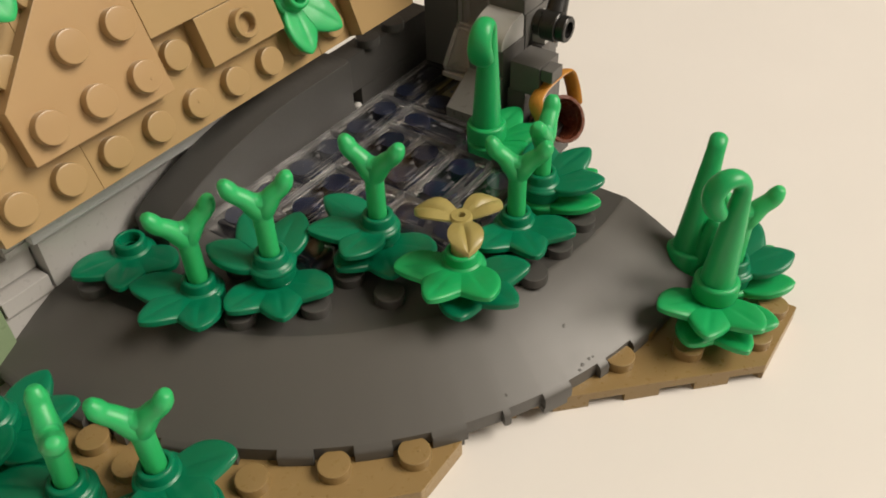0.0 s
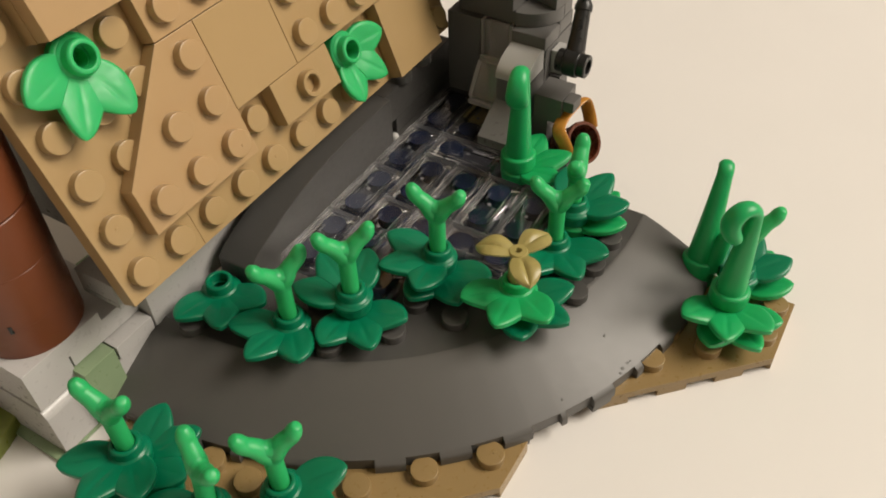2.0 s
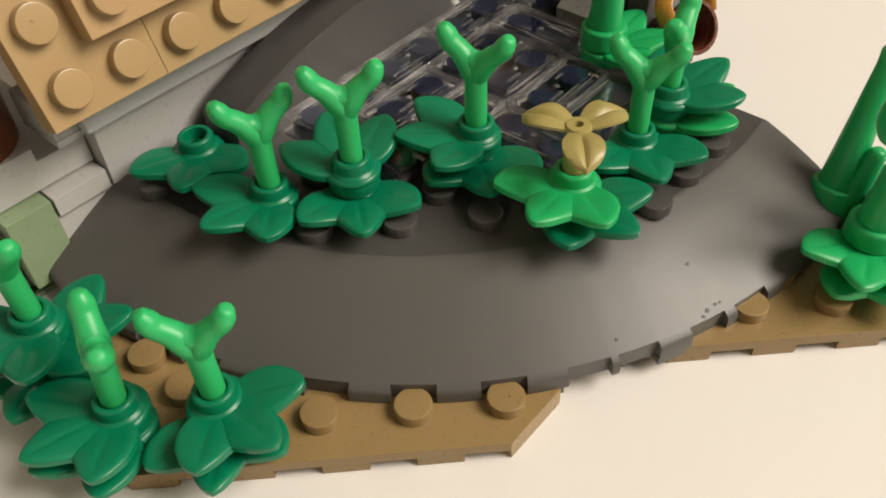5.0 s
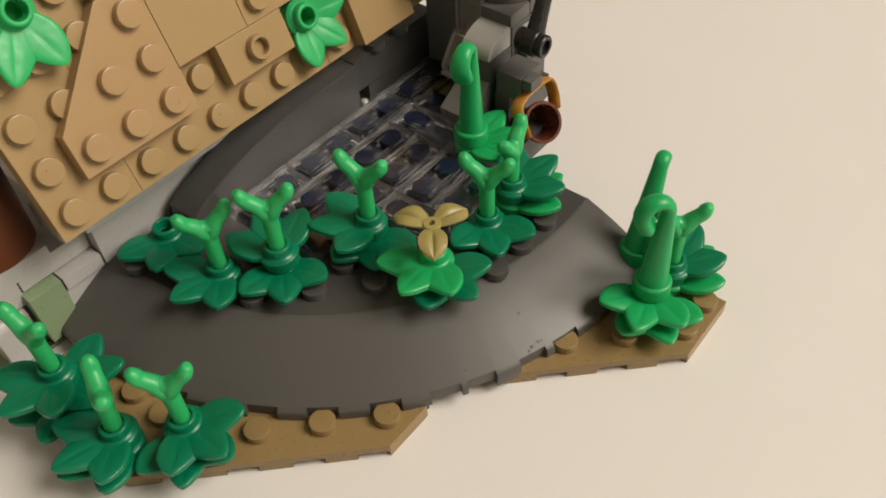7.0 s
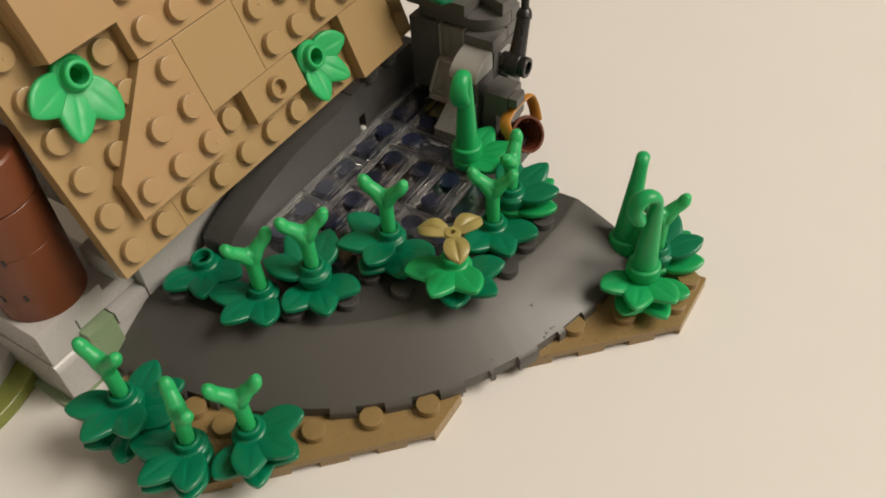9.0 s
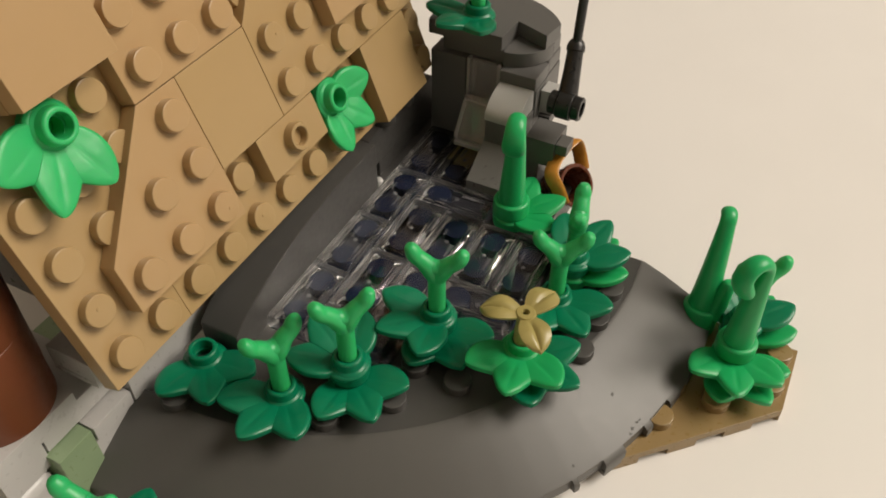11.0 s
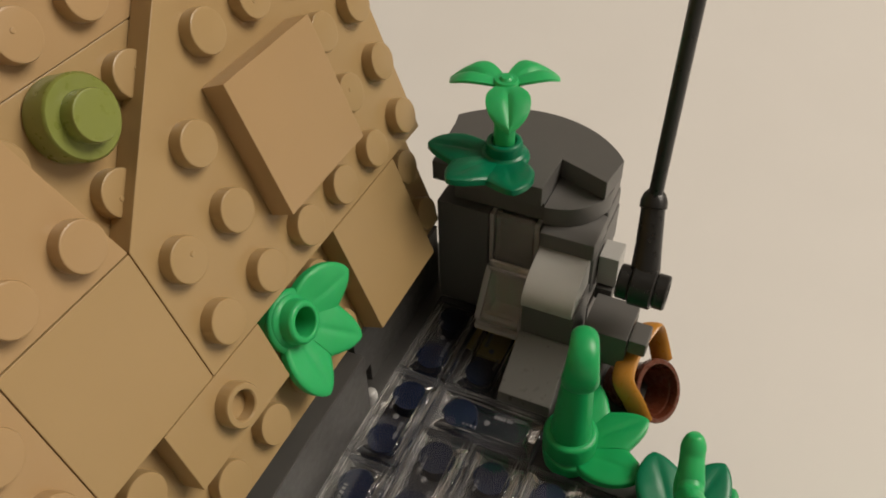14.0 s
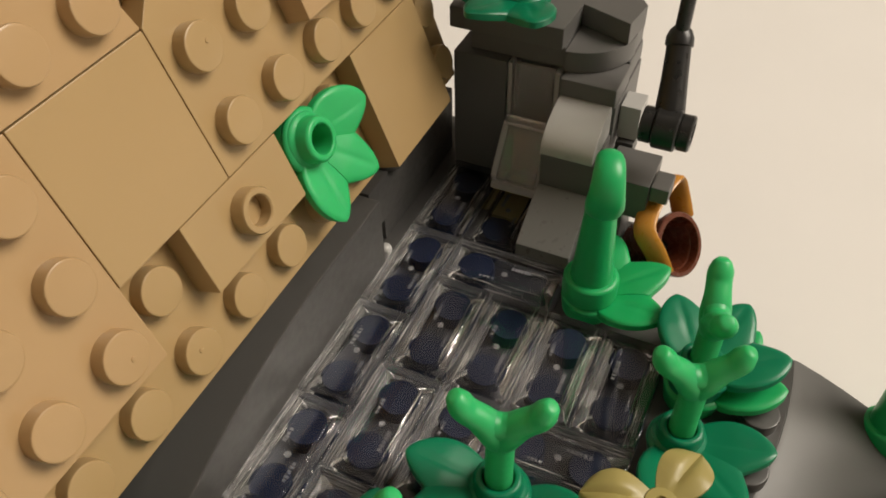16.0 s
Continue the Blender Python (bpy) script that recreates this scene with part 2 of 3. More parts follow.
# ---------------- dark tan base plates ----------------
def plate_with_edge(pts, material, parent, notch_edges, z0=0.0, z1=3.2):
    """A plate whose lower edge is cut by small arches along the named slanting sides."""
    top = prism(pts, z0 + 1.5, z1, 0.15)
    part("plate", top, material, parent)
    b = None
    n = len(pts)
    for i in range(n):
        p, q = Vector(pts[i]), Vector(pts[(i + 1) % n])
        d = (q - p)
        L = d.length
        d.normalize()
        w = Vector((-d.y, d.x)) * 1.5
        if i in notch_edges:
            step = 5.657
            k = max(1, round(L / step))
            for j in range(k):
                if j % 2 == 0:
                    a, c = p + d * (L * j / k), p + d * (L * (j + 1) / k)
                    b = prism([tuple(a), tuple(c), tuple(c + w), tuple(a + w)], z0 + 0.02, z0 + 1.62, 0.08, b)
        else:
            a, c = p + d * 0.01, q - d * 0.01
            b = prism([tuple(a), tuple(c), tuple(c + w), tuple(a + w)], z0 + 0.02, z0 + 1.62, 0.0, b)
    part("rim", b, material, parent)


front_base = thing("base_plate", "dark tan wedge-shaped plate lying on the table", "plate", "base plates")
plate_with_edge([(4, -12), (14, -12), (22, -4), (22, 12), (0, 40), (-12, 51), (-28, 51), (-28, 20)], DTAN, front_base, {7})
for x, y in ((0, 0), (8, -8), (-8, 8), (-16, 24), (-16, 16), (-24, 24), (-24, 40), (-24, 32), (-16, 32)):
    stud(front_base, DTAN, x, y, 3.2)

right_base = thing("base_plate", "dark tan wedge plate with a slanted toothed edge", "plate", "base plates")
plate_with_edge([(52, -43.2), (67.2, -43.2), (67.2, -4), (20, -4), (20, -11.2)], DTAN, right_base, {4})
for x, y in ((40, -24), (48, -32), (56, -40), (64, -40), (56, -32), (64, -32), (64, -24), (56, -24), (48, -24)):
    stud(right_base, DTAN, x, y, 3.2)

# ---------------- the dark grey shore round the pond ----------------
CX, CY, R_OUT, R_IN = 59.7, 49.3, 76.4, 60.5


# studs of the base plates that the lip is cut back for
NOTCHES = [math.degrees(math.atan2(y - CY, x - CX)) % 360 for x, y in
           ((-16, 32), (-16, 24), (-8, 8), (0, 0), (8, -8), (16, -16), (24, -16), (32, -24), (40, -24))]


def shore():
    ob = thing("shore_ring", "dark grey curved plastic shore, smooth, scuffed near its rim", "shore")
    b = bmesh.new()
    top = [(R_OUT, 4.9), (R_OUT - 0.35, 5.35), (R_OUT - 0.99, 5.77), (R_OUT - 1.1, 5.84), (R_OUT - 3, 6.9), (R_OUT - 6, 8.5), (R_OUT - 9, 10.05), (R_OUT - 12, 11.45), (R_IN + 0.7, 12.7), (R_IN, 12.82)]
    hz = lambda r: float(np.interp(r, [q[0] for q in top[::-1]], [q[1] for q in top[::-1]]))
    half = 2.15
    angles = [(a, 0) for a in np.arange(172, 278.01, 1.2) if all(abs(a - q) > half + 0.3 for q in NOTCHES)]
    for q in NOTCHES:
        angles += [(q - half - 0.02, 0), (q - half, 1), (q, 1), (q + half, 1), (q + half + 0.02, 0)]
    rows = []
    for a, cut in sorted(angles):
        t = radians(a)
        lim = R_OUT - 1.0 if cut else R_OUT
        prof = [(lim - 1.6, 3.22), (lim, 3.22)] + [(min(r, lim), z if r <= lim else hz(lim) - 0.02 * (3 - k)) for k, (r, z) in enumerate(top)] + [(R_IN - 0.3, 9)]
        rows.append([b.verts.new((CX + r * math.cos(t), CY + r * math.sin(t), z)) for r, z in prof])
    for p, q in zip(rows, rows[1:]):
        for k in range(len(p) - 1):
            b.faces.new([p[k], p[k + 1], q[k + 1], q[k]])
    for r in (rows[0], rows[-1]):
        b.faces.new(r)
    bmesh.ops.bisect_plane(b, geom=b.verts[:] + b.edges[:] + b.faces[:], plane_co=(67, 0, 0), plane_no=(1, 0, 0), clear_outer=True)
    bmesh.ops.holes_fill(b, edges=[e for e in b.edges if e.is_boundary])
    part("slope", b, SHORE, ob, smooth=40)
    # shallow dents rubbed dark
    for x, y, r in ((36.8, -15.6, 0.4), (33.9, -20.6, 0.32), (32.9, -20.7, 0.24), (35.4, -20.9, 0.34), (36.1, -21.2, 0.26), (22.3, -14.3, 0.28)):
        d = Vector((x - CX, y - CY))
        u = d.normalized()
        n = Vector((u.x * 0.47, u.y * 0.47, 0.88))
        m = Matrix.Translation(Vector((x, y, hz(d.length) - 0.0)) * MM) @ n.to_track_quat("Z", "X").to_matrix().to_4x4() @ pose(0, 0, 0, 0, 0, 40 * x)
        e = lathe([(0, -0.1), (r, -0.1), (r * 0.9, 0.04), (r * 0.4, 0.07), (0, 0.07)], 10)
        for v in e.verts:
            v.co.x *= 1.0 + 0.4 * math.sin(3 * v.co.y + x)
        part("dent", e, MARK, ob, "", m)
    # short teeth under the lip where it stands over the table
    b = None
    for a0, a1 in ((230.1, 233.6), (243.4, 246.6)):
        for k in range(max(1, round((a1 - a0) / 1.2))):
            n = max(1, round((a1 - a0) / 1.2))
            p, q = radians(a0 + (a1 - a0) * k / n), radians(a0 + (a1 - a0) * (k + 1) / n)
            f = lambda t, r: (CX + r * math.cos(t), CY + r * math.sin(t))
            b = prism([f(p, R_OUT - 2.2), f(p, R_OUT - 0.02), f(q, R_OUT - 0.02), f(q, R_OUT - 2.2)], 2.1, 3.3, 0, b)
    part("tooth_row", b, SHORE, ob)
    return ob


shore()
bank_plate = thing("pond_plate", "dark grey studded plate carrying the pond and its plants", "plate")
pts = [(CX + (R_IN - 0.03) * math.cos(radians(a)), CY + (R_IN - 0.03) * math.sin(radians(a))) for a in range(176, 275, 2)]
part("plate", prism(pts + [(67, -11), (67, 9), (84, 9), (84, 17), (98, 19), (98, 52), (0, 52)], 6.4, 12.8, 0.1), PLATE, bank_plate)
for x, y in ((0, 48), (8, 24), (8, 48), (8, 32), (8, 40), (16, 24), (16, 16), (16, 32), (24, 8), (24, 16), (32, 0), (32, 8), (40, 0), (40, -8), (48, 0), (48, -8), (56, 0), (56, -8), (64, 0), (32, 16), (64, 16)):
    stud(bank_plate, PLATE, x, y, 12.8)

# ---------------- pond tiles ----------------
BLUE_STUD = to_mesh("stud", lathe([(2.55, 0), (2.55, 2.1), (2.4, 2.3), (0, 2.3)], 24), NAVY)


def rounded_rect(hx, hy, r, n=4):
    out = []
    for cx, cy, a0 in ((hx - r, hy - r, 0), (r - hx, hy - r, 90), (r - hx, r - hy, 180), (hx - r, r - hy, 270)):
        for i in range(n + 1):
            a = radians(a0 + 90 * i / n)
            out.append((cx + r * math.cos(a), cy + r * math.sin(a)))
    return out


def tile_mesh(hx, hy, z):
    """A clear shell, open below: thick rims round a cavity with rounded corners."""
    b = bmesh.new()
    ring = lambda x, y, r, zz: [b.verts.new((px, py, zz)) for px, py in rounded_rect(x, y, r)]
    rows = [ring(hx, hy, 0.25, z - 3.2), ring(hx, hy, 0.25, z - 0.5), ring(hx - 0.15, hy - 0.15, 0.3, z - 0.15), ring(hx - 0.5, hy - 0.5, 0.4, z)]
    inner = [ring(hx - 1.95, hy - 1.95, 0.9, z - 0.9), ring(hx - 1.55, hy - 1.55, 1.0, z - 1.15), ring(hx - 1.35, hy - 1.35, 1.1, z - 1.7), ring(hx - 1.2, hy - 1.2, 1.1, z - 3.2)]
    walls = []
    n = len(rows[0])
    for p, q in zip(rows + inner, rows[1:] + inner[1:] + [rows[0]]):
        if p is rows[-1]:
            continue
        for k in range(n):
            walls.append(b.faces.new([p[k], p[(k + 1) % n], q[(k + 1) % n], q[k]]))
    b.faces.new(rows[-1])
    b.faces.new(inner[0])
    for f in walls[:n]:
        f.material_index = 1
    me = to_mesh("tile", b, CLEAR, 40)
    me.materials.append(STREAK)
    return me


TILE_MESH = tile_mesh(7.92, 3.92, 16.0)


def rim_marking(seed, z=16.0):
    """Fine pale lines at several depths in the rims, in place of bright reflections in the clear plastic."""
    rnd = random.Random(seed)
    b = None
    for side in (-1, 1):
        for k in range(6):
            y = 2.45 + 1.35 * (k + rnd.uniform(-0.3, 0.3)) / 5
            x = -7.5 + rnd.uniform(0, 3.0)
            while x < 6.0:
                e = min(7.5, x + rnd.uniform(2.5, 10.0))
                zz, q, w = z - rnd.choice((0.25, 0.4, 1.2, 2.0)), rnd.uniform(-0.07, 0.07), rnd.uniform(0.025, 0.06)
                yy = side * min(y, 3.8)
                b = prism([(x, yy), (x * 0.7 + e * 0.3, yy - w), (e, yy + q), (x * 0.4 + e * 0.6, yy + w)], zz - 0.04, zz, 0, b)
                x = e + rnd.uniform(0.3, 4.0)
    return to_mesh("rim_marking", b, GLINT)


RIM_GLINT = [rim_marking(k) for k in (3, 7, 12, 21)]


def clear_tile(x0, x1, y0, y1, z=16.0):
    turned = y1 - y0 > x1 - x0
    ob = thing("pond_tile", "clear transparent two-stud tile over dark blue", "tile", "pond tiles",
               m=mm((x0 + x1) / 2, (y0 + y1) / 2, random.uniform(-0.02, 0.02), 0, 0, 90 * turned + random.uniform(-0.4, 0.4)))
    piece("tile", TILE_MESH, ob, mm(0, 0, 0)).visible_shadow = False
    # reflected streaks put in as pale lines
    piece("rim_marking", random.choice(RIM_GLINT), ob, mm(0, 0, 0, 0, 0, random.choice((0, 180))))
    # pale mould marks under the top
    s = random.choice((-1, 1))
    dot = lathe([(0, 0), (0.42, 0), (0.42, 0.1), (0, 0.1)], 12)
    for v in dot.verts:
        v.co += Vector((0.2 * s, 0.1, z - 1.04))
    part("mould_dot", dot, FAINT, ob, "pale round mould mark")
    for first, last, y, t in ((0.8, 3.6, 1.25, 0.25), (-3.0, -1.1, -1.45, 0.2)):
        u = first
        while u < last:
            w = random.uniform(0.22, 0.42)
            h = t * random.uniform(0.8, 1.25)
            part("mould_mark", box(min(s * u, s * (u + w)), max(s * u, s * (u + w)), s * y - h, s * y + h, z - 1.02, z - 0.94, 0), FAINT, ob)
            u += w + random.uniform(0.12, 0.3)
    return ob


TILES = ((68, 84, 36, 44), (52, 68, 36, 44), (36, 52, 36, 44), (20, 36, 36, 44), (60, 68, 20, 36), (68, 84, 28, 36),
         (44, 60, 28, 36), (44, 60, 20, 28), (44, 60, 12, 20), (44, 60, 4, 12), (28, 44, 28, 36), (28, 44, 20, 28),
         (36, 44, 4, 20), (20, 28, 20, 36))
water = thing("pond_bed", "dark blue studs on plates under the clear tiles", "plate")
for x0, x1, y0, y1 in TILES:
    clear_tile(x0, x1, y0, y1)
    part("plate", box(x0 + 0.05, x1 - 0.05, y0 + 0.05, min(y1, 43.6) - 0.05, 12.81, 12.95, 0), BED, water)
    for x in range(x0 + 4, x1, 8):
        for y in range(y0 + 4, y1, 8):
            if (x, y) == (80, 32):
                part("plate", box(x - 3.9, x + 3.9, y - 3.9, y + 3.9, 12.97, 13.6, 0.1), OLIVEGOLD, water, "olive plate at the foot of the waterfall")
            elif (x, y) != (64, 24):
                piece("stud", BLUE_STUD, water, mm(x, y, 12.6))

# ---------------- bank behind the pond ----------------
def bank():
    ob = thing("curved_bank", "dark grey curved slope brick between pond and roof", "brick")
    top = [(12.3, 17.8), (14.6, 19.5), (17, 20.6), (19.5, 21.5), (22, 22.4), (25, 23.3), (29, 24.3), (33, 25.1), (38, 25.8), (44, 26.3), (60.0, 26.4)]
    b = bmesh.new()
    f = b.faces.new([b.verts.new((x, 44.1, z)) for x, z in [(12.3, 12.81)] + top + [(60.0, 12.81)]])
    r = bmesh.ops.extrude_face_region(b, geom=[f])
    for v in r["geom"]:
        if isinstance(v, bmesh.types.BMVert):
            v.co.y = 51.9
    bmesh.ops.recalc_face_normals(b, faces=b.faces)
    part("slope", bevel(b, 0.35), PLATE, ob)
    return ob


bank()
low = thing("low_brick", "dark grey bricks between the tower and the roof", "brick")
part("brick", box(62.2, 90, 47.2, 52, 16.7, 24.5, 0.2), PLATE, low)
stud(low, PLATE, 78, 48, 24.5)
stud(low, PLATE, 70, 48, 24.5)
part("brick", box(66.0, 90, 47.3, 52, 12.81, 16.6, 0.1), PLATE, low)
part("pin", lathe([(0, 0), (0.95, 0), (0.95, 2.2), (0.8, 2.6), (0.5, 2.8), (0, 2.9)], 20), CGREY, low, "light grey pin in the gap", mm(62.2, 45.4, 12.82))

# ---------------- the roof ----------------
ROOF = mm(-10.74, 44.54, 30.66) @ pose(0, 0, 0, 69.57, 0, 0)
roof = thing("roof_panel", "steep tan studded roof of overlapping plates and tiles", "roof", m=ROOF)
ROOF_TOP = 136
for x0, x1 in ((0, 15.98), (16.02, 63.98), (64.02, 96)):
    part("base_plate", box(x0, x1, 0, 47.98, -3.2, 0, 0.15), TAN, roof)
for x0, x1 in ((0, 31.98), (32.02, 96)):
    part("base_plate", box(x0, x1, 48.02, ROOF_TOP, -3.2, 0, 0.15), TANP, roof)
part("under_plate", box(2, 94, 2, ROOF_TOP, -6.4, -3.25, 0.2), DTAN, roof)
L1 = {
    "wedge_plate": [[(8, 8), (32, 8), (32, 32), (24, 32), (8, 16)],
                    [(24, 32), (48, 32), (32, 96), (24, 96)],
                    [(48, 16), (96, 16), (96, 64), (80, 64), (48, 32)],
                    [(44, 80), (58, 80), (74, 96), (74, 120), (36, 120), (36, 88)]],
    "tile": [[(32, 16), (48, 16), (48, 32), (32, 32)], [(72, 0), (88, 0), (88, 16), (72, 16)],
             [(40, 64), (56, 64), (56, 80), (40, 80)], [(72, 80), (88, 80), (88, 96), (72, 96)]],
    "jumper_plate": [[(40, 8), (56, 8), (56, 16), (40, 16)], [(56, 56), (64, 56), (64, 72), (56, 72)], [(80, 72), (96, 72), (96, 80), (80, 80)]],
}
L2_TILES = [(64.8, 80.8, 23.6, 39.6), (8, 24, 40, 56), (48, 64, 96, 112)]
SHRINK = 0.06


def inset(poly, d):
    c = Vector((sum(p[0] for p in poly) / len(poly), sum(p[1] for p in poly) / len(poly)))
    return [tuple(c + (Vector(p) - c) * (1 - d / max((Vector(p) - c).length, 1e-6))) for p in poly]


def inside(p, poly, tol=2.2):
    """True where p lies more than tol within a convex outline that runs anticlockwise."""
    for a, b in zip(poly, poly[1:] + poly[:1]):
        d = Vector(b) - Vector(a)
        if d.x * (p[1] - a[1]) - d.y * (p[0] - a[0]) < tol * d.length:
            return False
    return True


covers = []
for nm, polys in L1.items():
    for poly in polys:
        rosy = len(covers) in (0, 1, 3, 9, 10)
        part(nm, prism(inset(poly, SHRINK), 0.02, 3.2, 0.2), TANP if rosy else TAN, roof)
        covers.append(poly)
for x0, x1, y0, y1 in L2_TILES:
    part("tile", box(x0 + SHRINK, x1 - SHRINK, y0 + SHRINK, y1 - SHRINK, 3.22, 6.4, 0.2), TANP, roof)
part("base_plate", box(8, 24, 40, 56, 0.02, 3.2, 0.15), TAN, roof)
JUMP = to_mesh("hollow_stud", hollow_stud_bm(), TAN)
for x, y in ((48, 12), (60, 64), (88, 76)):
    piece("hollow_stud", JUMP, roof, mm(x, y, 3.2))
specials = [(60, 12), (12, 36), (68, 76), (52, 44)]
for i in range(12):
    for j in range(17):
        p = (4 + 8 * i, 4 + 8 * j)
        if p in specials:
            continue
        if any(x0 < p[0] < x1 and y0 < p[1] < y1 for x0, x1, y0, y1 in L2_TILES):
            continue
        over = [k for k, poly in enumerate(covers) if inside(p, poly)]
        if not over:
            stud(roof, TANP if p[1] > 48 else TAN, *p, 0.0)
        elif over[0] < 4:
            stud(roof, TAN if over[0] == 2 else TANP, *p, 3.2)
part("edge_tile", box(-4, 4, -4, 4, 3.2, 6.6, 0.25), TAN, roof, "", mm(92, 60, 0, 0, 0, -27))
gable = thing("gable_board", "dark grey board closing the end under the roof", "board", "", "structure")
b = bmesh.new()
vs = [b.verts.new((-2, y, z)) for y, z in ((63, 29), (54.0, 40), (86.5, 140), (110, 140), (110, 29))]
f = b.faces.new(vs)
r = bmesh.ops.extrude_face_region(b, geom=[f])
for v in r["geom"]:
    if isinstance(v, bmesh.types.BMVert):
        v.co.x = 2
part("gable", b, MGREY, gable)

# ---------------- leaves and plants ----------------
def petal(length, width, z0, droop, lift, thick, inner, wide, cup, vein=0.42):
    """One pointed leaf with a vein and a curled blade."""
    b = bmesh.new()
    n, m = 14, 12
    top, bot = [], []
    for i in range(n + 1):
        u = i / n
        x = inner + (length - inner) * u
        if u < 0.52:
            w = width / 2 * (wide + (1 - wide) * math.sin(u / 0.52 * 1.5708))
        else:
            w = width / 2 * (1 - ((u - 0.52) / 0.48) ** 2.2) ** 0.74
        w = max(w, 0.05)
        zc = z0 + lift * math.sin(u * 2.2) - droop * u ** 2.2
        rt, rb = [], []
        for j in range(m + 1):
            v = j / m * 2 - 1
            y = w * v
            env = min(1.0, max(0.0, (u - 0.1) / 0.4))
            z = zc + env * (0.5 * (1 - v * v) * (1 - cup) + cup * (1.5 * abs(v) * (1 - abs(v)) + 0.55 * v * v)) - (vein * math.exp(-(v * 7.0) ** 2)) * max(0.0, math.sin((u - 0.08) * 3.3))
            e = thick * (1 - 0.55 * abs(v) ** 3)
            rt.append(b.verts.new((x, y, z)))
            rb.append(b.verts.new((x, y, z - e)))
        top.append(rt)
        bot.append(rb)
    for i in range(n):
        for j in range(m):
            b.faces.new([top[i][j], top[i + 1][j], top[i + 1][j + 1], top[i][j + 1]])
            b.faces.new([bot[i][j + 1], bot[i + 1][j + 1], bot[i + 1][j], bot[i][j]])
        for j in (0, m):
            b.faces.new([top[i][j], bot[i][j], bot[i + 1][j], top[i + 1][j]])
    for i in (0, n):
        for j in range(m):
            b.faces.new([top[i][j], top[i][j + 1], bot[i][j + 1], bot[i][j]])
    return b


def leaf_base_bm():
    b = lathe([(2.9, 0), (3.3, 0.1), (3.5, 1.4), (3.4, 2.6), (3.0, 3.05), (2.72, 3.15), (2.62, 3.35), (2.58, 4.45), (2.42, 4.78), (2.2, 4.9), (1.85, 4.9), (1.68, 4.75), (1.65, 0.2), (0, 0.2)], 28)
    # the flat web from which the petals spring, off centre to their side
    web = lathe([(2.5, 1.5), (3.4, 1.6), (3.75, 1.9), (3.85, 2.3), (3.7, 2.65), (3.35, 2.86), (2.9, 2.95), (1.5, 3.0)], 32)
    for v in web.verts:
        v.co.x += 0.3
    return merge(b, web)


SPREAD, FLANK = 48, 46


def leaf_petal_bm(length, side):
    """One lobe of a wavy three-pointed sheet: a sector about its own crest, with shallow notches to its neighbours."""
    b = bmesh.new()
    n, m = 12, 24
    notch = 7.8
    top, bot = [], []
    for j in range(m + 1):
        v = j / m * 2 - 1
        outer = v * side > 0
        a = radians(v * (FLANK if outer else SPREAD / 2))
        k = abs(v)
        if outer:
            reach = 3.5 + (length - 3.5) * max(0.0, 1 - k ** 1.3) ** 0.9
        else:
            reach = notch + (length - notch) * (0.38 * (1 - k) ** 1.2 + 0.185 * (1 + math.cos(math.pi * k)) + 0.25 * (1 - k ** 1.8))
        rt, rb = [], []
        for i in range(n + 1):
            u = 1 - (1 - i / n) ** 1.6
            r = 1.9 + (reach - 1.9) * u
            y = r * math.sin(a)
            edge = (reach - r) * math.cos(a * 0.8)
            z = 2.8 + 1.3 * max(0.0, (r - 2) / 9) ** 1.4
            z += (0.36 + 0.32 * (1 - k * k)) * min(1.0, max(0.0, (r - 2.4) / 4)) - 0.4 * math.exp(-edge / 0.42)
            z -= 0.17 * math.exp(-(y / 0.42) ** 2) * max(0.0, math.sin((u - 0.15) * 3.5))
            if side == 0:
                z += 0.1 * min(1.0, u * 2)
            rt.append(b.verts.new((r * math.cos(a), y, z)))
            rb.append(b.verts.new((r * math.cos(a), y, z - 0.8 - 0.35 * (1 - u))))
        top.append(rt)
        bot.append(rb)
    for j in range(m):
        for i in range(n):
            b.faces.new([top[j][i], top[j][i + 1], top[j + 1][i + 1], top[j + 1][i]])
            b.faces.new([bot[j + 1][i], bot[j + 1][i + 1], bot[j][i + 1], bot[j][i]])
        for i in (0, n):
            b.faces.new([top[j][i], top[j + 1][i], bot[j + 1][i], bot[j][i]])
    for j in (0, m):
        for i in range(n):
            b.faces.new([top[j][i], top[j][i + 1], bot[j][i + 1], bot[j][i]])
    return b


LEAF = {k: [to_mesh("leaf", leaf_base_bm(), mt, 60)] + [to_mesh("petal", leaf_petal_bm(11.3 if q == 0 else 10.5, q), mt, 50) for q in (-1, 0, 1)]
        for k, mt in (("d", DGREEN), ("b", GREEN), ("s", STEM))}


def leaf(parent, kind, m, size=1.0):
    """A round plate with an open stud and three lobes fanned to one side."""
    ob = piece("leaf", LEAF[kind][0], parent, m)
    for q in (-1, 0, 1):
        piece("petal", LEAF[kind][2 + q], ob, mm(0, 0, 0, 0, 0, SPREAD * q) @ Matrix.Diagonal((size, size, 1.0, 1.0)))
    return ob


